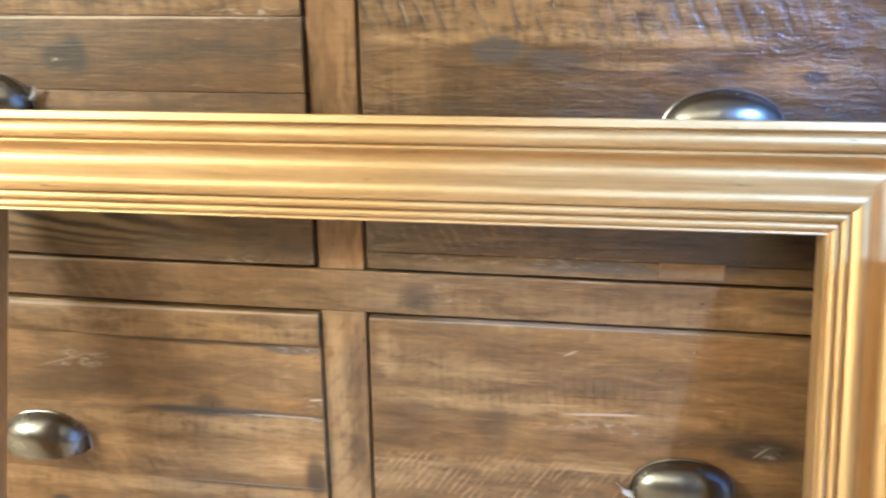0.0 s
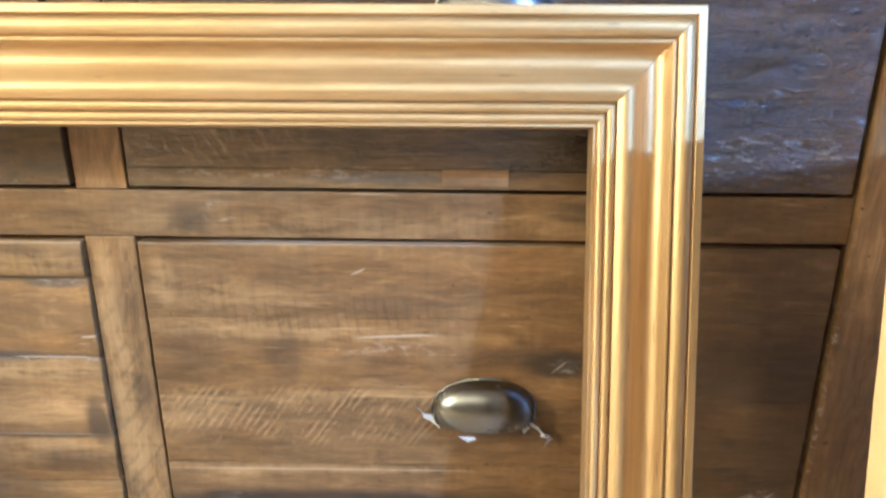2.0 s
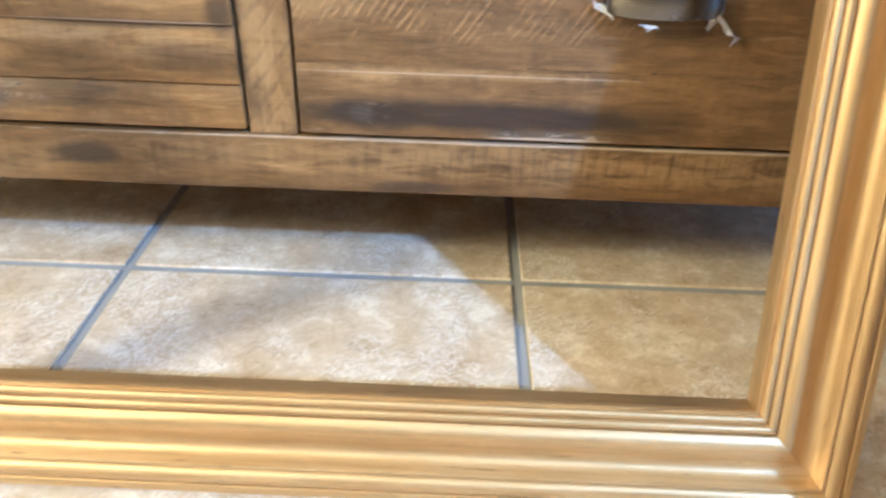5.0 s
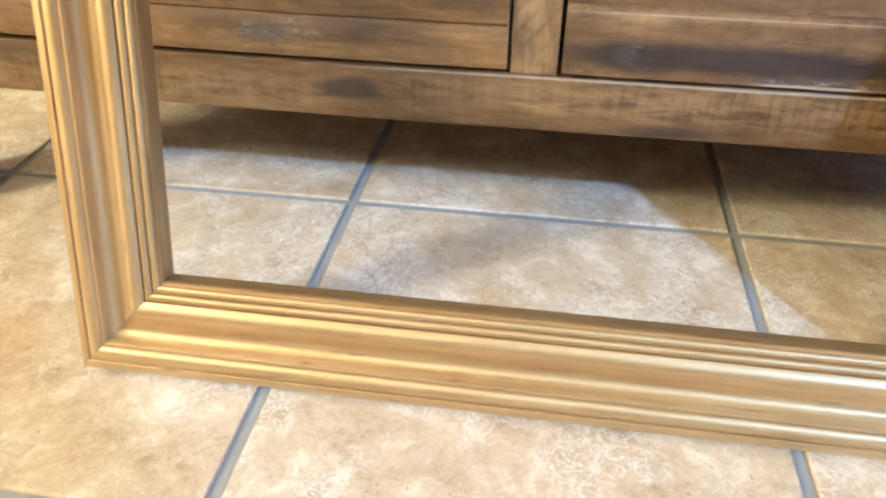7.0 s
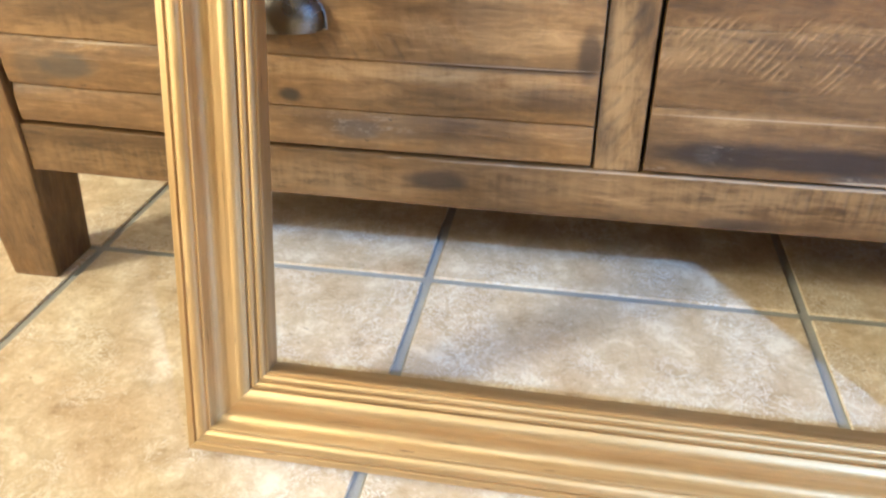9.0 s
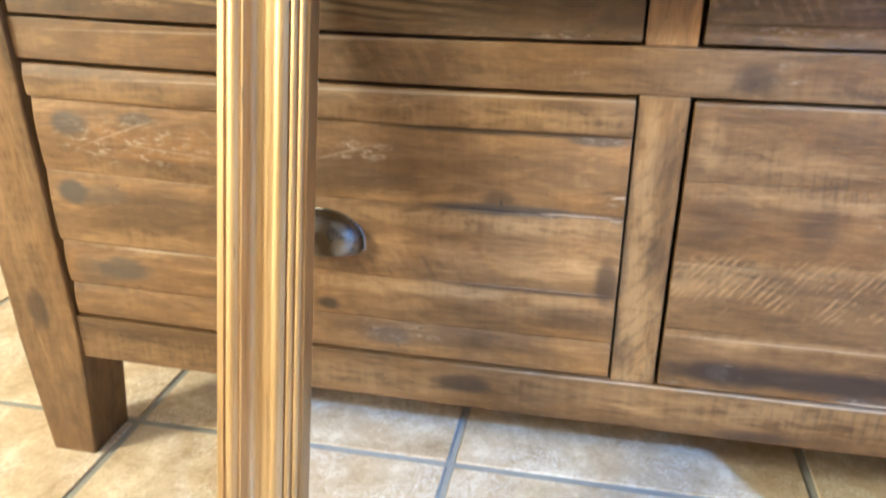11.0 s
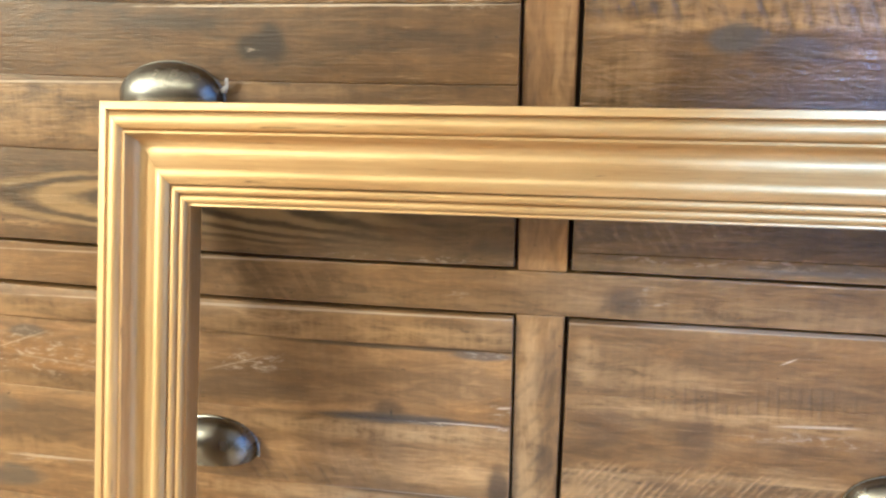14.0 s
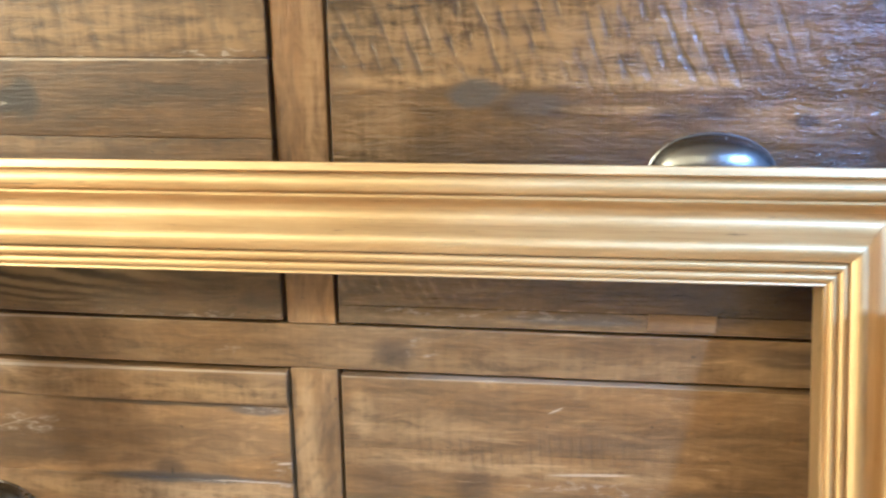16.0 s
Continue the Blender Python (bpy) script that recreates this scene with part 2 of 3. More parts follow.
def stone_tile():
    m, nt, b = material("glazed_stone_tile")
    pos = place(nt)
    rnd = nt.nodes.new("ShaderNodeObjectInfo").outputs["Random"]
    shift = nt.nodes.new("ShaderNodeCombineXYZ")
    nt.links.new(calc(nt, "MULTIPLY", rnd, 23.0), shift.inputs[0])
    nt.links.new(calc(nt, "MULTIPLY", rnd, 57.0), shift.inputs[1])
    p = vec(nt, "ADD", pos, shift.outputs[0])
    cloud = noise_tex(nt, p, 16, 8, 0.68, 0.4)
    vein = noise_tex(nt, p, 52, 8, 0.74, 0.9)
    grain = noise_tex(nt, p, 260, 3, 0.6)
    f = calc(nt, "ADD", calc(nt, "MULTIPLY", cloud, 0.6), calc(nt, "MULTIPLY", vein, 0.4))
    f = calc(nt, "ADD", f, calc(nt, "MULTIPLY", calc(nt, "SUBTRACT", grain, 0.5), 0.10))
    col = ramp(nt, f, [(0.34, (0.32, 0.22, 0.108)), (0.44, (0.49, 0.372, 0.212)), (0.53, (0.60, 0.482, 0.30)), (0.61, (0.77, 0.67, 0.485))])
    rosy = step(nt, noise_tex(nt, p, 7, 4, 0.6), 0.45, 0.65)
    col = mix(nt, calc(nt, "MULTIPLY", rosy, 0.35), col, (1.0, 0.90, 0.84, 1), "MULTIPLY")
    # pale worm-like crackle in drifts, and small dark pits
    drift = step(nt, noise_tex(nt, p, 11, 4, 0.6), 0.47, 0.60)
    worm = step(nt, calc(nt, "ABSOLUTE", calc(nt, "SUBTRACT", noise_tex(nt, p, 100, 5, 0.7, 0.9), 0.5)), 0.034, 0.010)
    pale = step(nt, noise_tex(nt, p, 95, 6, 0.8, 2.4), 0.565, 0.615)
    col = mix(nt, calc(nt, "MULTIPLY", pale, 0.55), col, (0.74, 0.67, 0.54, 1))
    col = mix(nt, calc(nt, "MULTIPLY", calc(nt, "MULTIPLY", worm, drift), 0.80), col, (0.84, 0.79, 0.68, 1))
    pit = calc(nt, "MULTIPLY", step(nt, noise_tex(nt, p, 150, 3, 0.6), 0.63, 0.68), step(nt, noise_tex(nt, p, 13, 3, 0.6), 0.44, 0.60))
    col = mix(nt, calc(nt, "MULTIPLY", pit, 0.6), col, (0.27, 0.18, 0.09, 1))
    nt.links.new(col, b.inputs["Base Color"])
    nt.links.new(calc(nt, "ADD", 0.34, calc(nt, "MULTIPLY", vein, 0.25)), b.inputs["Roughness"])
    relief(nt, b, vein, 0.0012, 0.6)
    return m


def speckled(name, a, c, scale, rough, bump=0.0008, metal=0.0):
    m, nt, b = material(name)
    pos = place(nt)
    big = noise_tex(nt, pos, scale, 5, 0.6)
    small = noise_tex(nt, pos, scale * 22, 3, 0.6)
    f = calc(nt, "ADD", calc(nt, "MULTIPLY", big, 0.6), calc(nt, "MULTIPLY", small, 0.4))
    nt.links.new(ramp(nt, f, [(0.3, a), (0.7, c)]), b.inputs["Base Color"])
    nt.links.new(calc(nt, "ADD", rough - 0.06, calc(nt, "MULTIPLY", big, 0.12)), b.inputs["Roughness"])
    b.inputs["Metallic"].default_value = metal
    if bump:
        relief(nt, b, small, bump, 0.5)
    return m


SAW_R = (0.045, 0.309, 0.16, 0.027, 0.0078, -0.75, 0.40)
M_POST = old_wood("stained_post_wood", True, 1.1, stains_and_shade=[(-0.742, 0.205, 0.012, 0.024, 0.7)], scuffs=[(0.5128, 0.32, 0.003, 0.15, 0.9)], pales=[(-0.74, 0.40, 0.03, 0.25, 0.3)])
M_RAIL = old_wood("stained_rail_wood", False, 0.95, stains_and_shade=[(-0.02, 0.492, 0.016, 0.012, 0.6), (-0.255, 0.172, 0.030, 0.010, 0.8), (0.03, 0.150, 0.04, 0.006, 0.6), (0.30, 0.498, 0.03, 0.008, 0.5)],
                  scuffs=[(0.002, 0.494, 0.012, 0.010, 0.8), (0.43, 0.166, 0.05, 0.0022, 0.9), (-0.16, 0.488, 0.012, 0.006, 0.4)],
                  gouges=[(0.20, 0.180, 0.22, 0.012, 0.0105, 0.0, 0.28), (-0.52, 0.165, 0.14, 0.018, 0.013, 0.0, 0.25)],
                  pales=[(0.16, 0.176, 0.30, 0.018, 0.55), (-0.50, 0.166, 0.2, 0.018, 0.4), (0.1, 0.485, 0.3, 0.012, 0.25)],
                  saws=[(-0.33, 0.495, 0.10, 0.016, 0.016, 0.6, 0.15)],
                  bare=[(0.435, 0.164, 0.045, 0.0011, 0.09, 0.9), (0.1, 0.193, 0.35, 0.0010, 0.0, 0.5), (-0.45, 0.5145, 0.2, 0.001, 0.0, 0.4)])
M_MULLION = old_wood("stained_mullion_wood", True, 1.35, pales=[(-0.096, 0.31, 0.012, 0.16, 0.75), (-0.083, 0.24, 0.014, 0.06, 0.6), (-0.078, 0.70, 0.009, 0.08, 0.6)],
                     stains_and_shade=[(-0.081, 0.33, 0.010, 0.02, 0.45), (-0.098, 0.225, 0.01, 0.02, 0.35), (-0.082, 0.42, 0.012, 0.03, 0.3)],
                     gouges=[(-0.09, 0.33, 0.03, 0.15, 0.017, -0.8, 0.30)])
M_LL = old_wood("lower_drawer_wood", False, 1.2,
                stains_and_shade=[(-0.22, 0.4385, 0.10, 0.0030, 0.8), (-0.20, 0.366, 0.09, 0.004, 0.75), (-0.224, 0.373, 0.014, 0.012, 0.6), (-0.2215, 0.3705, 0.0012, 0.0055, 1.0), (-0.28, 0.405, 0.14, 0.022, 0.35), (-0.38, 0.385, 0.09, 0.012, 0.5),
                        (-0.52, 0.382, 0.09, 0.010, 0.4), (-0.55, 0.335, 0.10, 0.020, 0.4), (-0.122, 0.300, 0.010, 0.022, 0.75), (-0.19, 0.286, 0.07, 0.004, 0.6), (-0.15, 0.262, 0.035, 0.012, 0.5), (-0.30, 0.225, 0.10, 0.014, 0.45), (-0.394, 0.252, 0.010, 0.007, 0.9)],
                greys=[(-0.655, 0.425, 0.020, 0.012, 0.75), (-0.665, 0.352, 0.016, 0.013, 0.85), (-0.63, 0.352, 0.03, 0.010, 0.4), (-0.625, 0.268, 0.030, 0.014, 0.75), (-0.66, 0.262, 0.02, 0.02, 0.4), (-0.22, 0.366, 0.06, 0.006, 0.55), (-0.14, 0.434, 0.025, 0.004, 0.7), (-0.33, 0.22, 0.02, 0.01, 0.5), (-0.58, 0.432, 0.02, 0.006, 0.6)],
                # the long thin ones under the joints paint highlights on the plank tops
                pales=[(-0.62, 0.455, 0.09, 0.014, 0.6), (-0.58, 0.377, 0.12, 0.010, 0.6), (-0.60, 0.300, 0.09, 0.014, 0.5), (-0.17, 0.452, 0.05, 0.010, 0.6), (-0.24, 0.352, 0.14, 0.008, 0.85), (-0.32, 0.277, 0.18, 0.006, 0.95), (-0.16, 0.268, 0.05, 0.010, 0.5), (-0.28, 0.452, 0.12, 0.012, 0.45)],
                scuffs=[(-0.58, 0.408, 0.085, 0.022, 0.85), (-0.36, 0.415, 0.04, 0.010, 0.85), (-0.58, 0.290, 0.07, 0.004, 0.85), (-0.15, 0.3635, 0.05, 0.003, 0.9), (-0.14, 0.4345, 0.03, 0.003, 0.6), (-0.12, 0.385, 0.012, 0.012, 0.6), (-0.33, 0.225, 0.05, 0.012, 0.3)],
                bare=[(-0.15, 0.3648, 0.035, 0.0012, 0.0, 0.8), (-0.33, 0.470, 0.24, 0.0011, 0.0, 0.5), (-0.56, 0.2905, 0.06, 0.0012, 0.0, 0.6), (-0.22, 0.288, 0.10, 0.0012, 0.0, 0.4), (-0.60, 0.418, 0.04, 0.0008, 0.35, 0.35), (-0.55, 0.402, 0.05, 0.0008, -0.1, 0.3), (-0.37, 0.412, 0.03, 0.0008, 0.3, 0.3), (-0.118, 0.385, 0.006, 0.001, 0.1, 0.6)],
                saws=[(-0.30, 0.318, 0.10, 0.016, 0.016, 0.4, 0.2)], gouges=[(-0.33, 0.300, 0.08, 0.012, 0.014, 0.5, 0.35)])
M_LR = old_wood("lower_drawer_wood_wide", False, 1.05,
                # the tall ellipse at x 0.475 paints the shade beside the stile; the rest are stains
                stains_and_shade=[(0.09, 0.219, 0.15, 0.013, 0.92), (-0.005, 0.217, 0.034, 0.014, 0.75), (0.285, 0.362, 0.032, 0.014, 0.9), (0.25, 0.372, 0.03, 0.006, 0.5), (0.44, 0.355, 0.12, 0.030, 0.5), (0.475, 0.34, 0.11, 0.17, 0.45), (0.05, 0.365, 0.014, 0.022, 0.4), (-0.03, 0.375, 0.025, 0.02, 0.35), (0.12, 0.418, 0.07, 0.010, 0.3)],
                greys=[(0.14, 0.2035, 0.05, 0.004, 0.6), (-0.012, 0.219, 0.010, 0.008, 0.5), (0.29, 0.361, 0.010, 0.008, 0.6)],
                pales=[(0.03, 0.395, 0.10, 0.008, 0.5), (0.13, 0.387, 0.10, 0.006, 0.5), (-0.048, 0.437, 0.010, 0.018, 0.7), (0.10, 0.330, 0.14, 0.006, 0.45), (0.09, 0.254, 0.15, 0.004, 0.55), (-0.04, 0.315, 0.04, 0.02, 0.45), (0.0, 0.425, 0.05, 0.012, 0.35)],
                scuffs=[(0.155, 0.375, 0.06, 0.006, 0.55), (0.475, 0.22, 0.016, 0.016, 0.75), (0.29, 0.36, 0.012, 0.010, 0.5), (0.16, 0.203, 0.05, 0.003, 0.7), (-0.0, 0.22, 0.012, 0.010, 0.3), (-0.05, 0.200, 0.02, 0.003, 0.6)],
                bare=[(0.18, 0.4705, 0.24, 0.0009, 0.0, 0.4), (0.09, 0.2535, 0.14, 0.0009, 0.0, 0.4), (0.475, 0.222, 0.012, 0.001, 0.9, 0.8), (0.145, 0.388, 0.03, 0.0012, 0.05, 0.5), (0.115, 0.447, 0.006, 0.0008, 0.5, 0.6), (0.285, 0.360, 0.006, 0.001, 0.9, 0.5), (0.15, 0.200, 0.05, 0.0012, 0.0, 0.7)],
                saws=[SAW_R], gouges=[(0.09, 0.408, 0.09, 0.016, 0.0085, 0.1, 0.25)])
M_UL = old_wood("upper_drawer_wood", False, 0.82, stains_and_shade=[(-0.312, 0.700, 0.012, 0.015, 0.9), (-0.328, 0.696, 0.012, 0.010, 0.9), (-0.32, 0.690, 0.03, 0.010, 0.4), (-0.40, 0.716, 0.05, 0.006, 0.5), (-0.18, 0.700, 0.08, 0.010, 0.4), (-0.13, 0.535, 0.02, 0.008, 0.4)],
                scuffs=[(-0.328, 0.694, 0.005, 0.004, 1.0), (-0.15, 0.7305, 0.05, 0.005, 0.85), (-0.30, 0.7295, 0.12, 0.0025, 0.8), (-0.62, 0.607, 0.05, 0.006, 0.5), (-0.2, 0.5225, 0.08, 0.003, 0.6)],
                pales=[(-0.27, 0.752, 0.20, 0.020, 0.7), (-0.56, 0.640, 0.16, 0.024, 0.65), (-0.44, 0.662, 0.2, 0.006, 0.4)],
                gouges=[(-0.25, 0.756, 0.20, 0.022, 0.024, 0.3, 0.3)],
                bare=[(-0.26, 0.7285, 0.16, 0.0011, 0.0, 0.85), (-0.52, 0.668, 0.16, 0.0009, 0.0, 0.7)],
                rings=[(-0.600, 0.566, 0.065, 0.0170)])
M_UR = old_wood("upper_drawer_wood_wide", False, 0.76,
                pales=[(0.09, 0.745, 0.17, 0.030, 0.65), (0.07, 0.714, 0.07, 0.006, 0.95), (-0.01, 0.712, 0.04, 0.005, 0.9), (0.19, 0.712, 0.06, 0.006, 0.8), (0.16, 0.692, 0.07, 0.003, 0.6), (-0.03, 0.67, 0.03, 0.03, 0.35), (0.28, 0.688, 0.04, 0.012, 0.5)],
                stains_and_shade=[(0.09, 0.694, 0.035, 0.010, 0.55), (0.10, 0.66, 0.12, 0.014, 0.35), (0.205, 0.69, 0.03, 0.006, 0.6), (0.285, 0.685, 0.008, 0.005, 0.8), (0.46, 0.66, 0.15, 0.13, 0.6), (0.27, 0.545, 0.09, 0.018, 0.5)],
                greys=[(0.046, 0.7035, 0.020, 0.012, 0.9), (0.09, 0.697, 0.022, 0.008, 0.5), (0.13, 0.527, 0.05, 0.005, 0.6)],
                scuffs=[(0.287, 0.745, 0.014, 0.03, 0.5), (0.06, 0.530, 0.10, 0.005, 0.4), (0.42, 0.545, 0.08, 0.02, 0.5)],
                gouges=[(0.10, 0.742, 0.22, 0.030, 0.0150, 0.45, 0.60)],
                saws=[(0.0, 0.56, 0.07, 0.02, 0.011, 0.6, 0.25)], gloss=0.15, ridges=5.0)
M_PATCH = old_wood("pale_repair_wood", False, 1.3)
M_SIDE = old_wood("stained_carcass_wood", False, 0.9)
# near-black colour that paints the shade in the gaps round the drawers
M_GAP = speckled("gap_shade_colour", (0.02, 0.013, 0.008), (0.035, 0.022, 0.014), 20, 0.8)
M_GOLD_X = gilt_wood("gilt_rail_finish", False)
M_GOLD_Z = gilt_wood("gilt_stile_finish", True)
M_TILE = stone_tile()
M_GROUT = speckled("grey_grout", (0.25, 0.24, 0.215), (0.36, 0.345, 0.31), 18, 0.85)
M_WALL = speckled("wall_paint", (0.24, 0.21, 0.17), (0.29, 0.26, 0.21), 6, 0.8)
M_CEIL = speckled("ceiling_paint", (0.52, 0.50, 0.46), (0.58, 0.56, 0.52), 6, 0.85)
M_PEWTER = speckled("antique_pewter", (0.16, 0.15, 0.135), (0.26, 0.25, 0.23), 40, 0.26, 0.0002, 1.0)
M_WHITE = speckled("white_gloss_paint", (0.78, 0.78, 0.76), (0.82, 0.82, 0.80), 10, 0.35)
M_FILM = speckled("torn_white_film", (0.75, 0.74, 0.76), (0.88, 0.87, 0.88), 120, 0.4, 0.0008)
M_PINE = speckled("pale_pine_edge", (0.62, 0.42, 0.17), (0.75, 0.54, 0.25), 25, 0.6)


def board_face():
    m, nt, b = material("speckled_board_face")
    pos = place(nt)
    base = ramp(nt, noise_tex(nt, pos, 14, 4, 0.6), [(0.3, (0.66, 0.55, 0.50)), (0.7, (0.76, 0.67, 0.62))])
    v = node(nt, "TexVoronoi", Scale=34.0)
    nt.links.new(pos, v.inputs["Vector"])
    dots = step(nt, v.outputs["Distance"], 0.16, 0.08)
    nt.links.new(mix(nt, calc(nt, "MULTIPLY", dots, 0.7), base, (0.42, 0.24, 0.16, 1)), b.inputs["Base Color"])
    b.inputs["Roughness"].default_value = 0.6
    return m


M_BOARD = board_face()


def glow(name, colour, strength):
    m, nt, b = material(name)
    b.inputs["Emission Color"].default_value = (*colour, 1)
    b.inputs["Emission Strength"].default_value = strength
    return m


M_LAMP = glow("lamp_lens", (1.0, 0.80, 0.55), 8.0)

glass, gnt, gb = material("window_glass")
gb.inputs["Transmission Weight"].default_value = 1.0
gb.inputs["Roughness"].default_value = 0.0
gb.inputs["IOR"].default_value = 1.02


# ---- mesh helpers ----
def part(name, bm, mat, parent=None, label="", smooth=False, settle=False):
    if settle:          # the chest stands a little out of true at its ends
        for v in bm.verts:
            if v.co.x < -0.11:
                v.co.z += 0.011 * ((-0.11 - v.co.x) / 0.58) ** 2 * min(1.0, v.co.z / 0.3)
            elif v.co.x > -0.06:
                v.co.z -= 0.0032 * (v.co.x + 0.06) / 0.57 * min(1.0, max(0.0, (v.co.z - 0.15) / 0.3))
    me = bpy.data.meshes.new(name)
    bmesh.ops.recalc_face_normals(bm, faces=bm.faces)
    bm.to_mesh(me)
    bm.free()
    me.materials.append(mat)
    if smooth:
        for f in me.polygons:
            f.use_smooth = True
        me.set_sharp_from_angle(angle=radians(38))
    ob = new(name, me)
    if parent:
        ob.parent = parent
    if label:
        ob["label"] = label
    return ob


def thing(name, at=(0, 0, 0), **tags):
    ob = new(name)
    ob.location = at
    return tagged(ob, **tags)


def block(x0, x1, y0, y1, z0, z1, bevel=0.0, seg=1):
    bm = bmesh.new()
    bmesh.ops.create_cube(bm, size=1.0)
    for v in bm.verts:
        v.co = Vector((x0 + (v.co.x + 0.5) * (x1 - x0), y0 + (v.co.y + 0.5) * (y1 - y0), z0 + (v.co.z + 0.5) * (z1 - z0)))
    if bevel:
        bmesh.ops.bevel(bm, geom=bm.edges[:], offset=bevel, segments=seg, affect="EDGES", profile=0.6)
    return bm


def worn_board(x0, x1, y0, y1, z0, z1, seed, bevel=0.0016, wave=0.0007, cut=0.045, cup=0.0):
    """A board with eased edges and a front that is not quite flat or straight."""
    bm = block(x0, x1, y0, y1, z0, z1, bevel, 2)
    long_x = (x1 - x0) > (z1 - z0)
    n = max(1, int(((x1 - x0) if long_x else (z1 - z0)) / cut))
    for i in range(1, n):
        f = i / n
        co, no = ((x0 + (x1 - x0) * f, 0, 0), (1, 0, 0)) if long_x else ((0, 0, z0 + (z1 - z0) * f), (0, 0, 1))
        bmesh.ops.bisect_plane(bm, geom=bm.verts[:] + bm.edges[:] + bm.faces[:], plane_co=co, plane_no=no)
    if cup:
        for f in (0.08, 0.2, 0.4, 0.6, 0.75, 0.87, 0.95):
            bmesh.ops.bisect_plane(bm, geom=bm.verts[:] + bm.edges[:] + bm.faces[:], plane_co=(0, 0, z0 + (z1 - z0) * f), plane_no=(0, 0, 1))
        for v in bm.verts:
            if v.co.y < (y0 + y1) / 2:
                f = (v.co.z - z0) / (z1 - z0)
                amount = 0.75 + 0.5 * noise.noise((v.co.x * 5, seed * 9.1, 0.3))
                v.co.y += cup * amount * (max(0.0, (f - 0.45) / 0.55) ** 2 + 0.25 * max(0.0, (0.15 - f) / 0.15))
    for v in bm.verts:
        if v.co.y < (y0 + y1) / 2:
            k = v.co.x if long_x else v.co.z
            v.co.y += wave * noise.noise((k * 9, seed * 3.1, v.co.z * 20))
            w = wave * 0.8 * noise.noise((k * 14, seed * 7.7, 4 if (v.co.z > (z0 + z1) / 2) else 9))
            if long_x:
                v.co.z += w
            else:
                v.co.x += w
    return bm


# ---- room ----
RX0, RX1, RY0, RY1 = -5.2, 1.65, -6.0, 1.30
floor = part("floor", block(RX0, RX1, RY0, RY1, -0.08, -0.003), M_GROUT)
tagged(floor, "beige stone-look floor tiles with grey grout joints", "floor", kind="structure")


def wall(name, x0, x1, y0, y1, z0=-0.08, z1=CEILING):
    return tagged(part(name, block(x0, x1, y0, y1, z0, z1), M_WALL), "plain tan painted room wall", "wall", kind="structure")


wall("wall_north", RX0 - 0.12, RX1 + 0.12, RY1, RY1 + 0.12)
wall("wall_south", RX0 - 0.12, RX1 + 0.12, RY0 - 0.12, RY0)
wall("wall_west", RX0 - 0.12, RX0, RY0, RY1)
# the east wall has a wide glazed opening
OY0, OY1, OZ1 = -2.09, 0.95, 2.45
wall("wall_east", RX1, RX1 + 0.12, OY1, RY1)
wall("wall_east_end", RX1, RX1 + 0.12, RY0, OY0)
wall("wall_east_lintel", RX1, RX1 + 0.12, OY0, OY1, OZ1)
tagged(part("ceiling", block(RX0 - 0.12, RX1 + 0.12, RY0 - 0.12, RY1 + 0.12, CEILING, CEILING + 0.1), M_CEIL), "plain off-white painted ceiling", "ceiling", kind="structure")
tagged(part("ground", block(RX1 + 0.13, 60, -60, 60, -0.16, -0.1), speckled("paving", (0.30, 0.29, 0.27), (0.38, 0.37, 0.34), 3, 0.8)), "pale paved ground outside the window", "ground", kind="structure")

win = thing("window_1", (RX1 + 0.06, 0, 0), label="wide white glazed patio door filling the wall opening", category="window", kind="structure")
for y0, y1 in ((OY0, OY0 + 0.05), (OY1 - 0.05, OY1)):
    part("window_frame", block(-0.03, 0.03, y0, y1, -0.08, OZ1, 0.004), M_WHITE, win)
for z0, z1 in ((-0.08, 0.05), (OZ1 - 0.05, OZ1)):
    part("window_frame", block(-0.028, 0.028, OY0 + 0.05, OY1 - 0.05, z0, z1, 0.004), M_WHITE, win)
pane = part("pane", block(-0.003, 0.003, OY0 + 0.05, OY1 - 0.05, 0.05, OZ1 - 0.05), glass, win)
pane.visible_shadow = False

for (lx, ly), watts in FILL_SPOTS:
    c = thing("added_fill_light", (lx, ly, CEILING), label="added unseen warm fill light, round with white rim", category="ceiling light", group="ceiling lights")
    bm = bmesh.new()
    bmesh.ops.create_cone(bm, cap_ends=True, segments=40, radius1=0.055, radius2=0.06, depth=0.012, matrix=Matrix.Translation((0, 0, -0.006)))
    part("rim", bm, M_WHITE, c)
    bm = bmesh.new()
    bmesh.ops.create_cone(bm, cap_ends=True, segments=40, radius1=0.042, radius2=0.042, depth=0.004, matrix=Matrix.Translation((0, 0, -0.0145)))
    part("lens", bm, M_LAMP, c)
    lamp = new("fill_lamp", bpy.data.lights.new("fill_lamp", "AREA"))
    lamp.data.shape, lamp.data.size, lamp.data.energy, lamp.data.color = "DISK", 0.16, watts, (1.0, 0.67, 0.235)
    lamp.location = (lx, ly, CEILING - 0.03)

# unseen warm source to the left, given the form of a hanging paper lantern
globe = thing("pendant_lamp", (GLOBE[0], GLOBE[1], CEILING), label="unseen warm light source, built as a large round hanging paper lantern", category="pendant lamp")
DROP = GLOBE[2] - CEILING
bm = bmesh.new()
bmesh.ops.create_cone(bm, cap_ends=True, segments=32, radius1=0.05, radius2=0.06, depth=0.03, matrix=Matrix.Translation((0, 0, -0.0155)))
part("ceiling_rose", bm, M_WHITE, globe, "", True)
bm = bmesh.new()
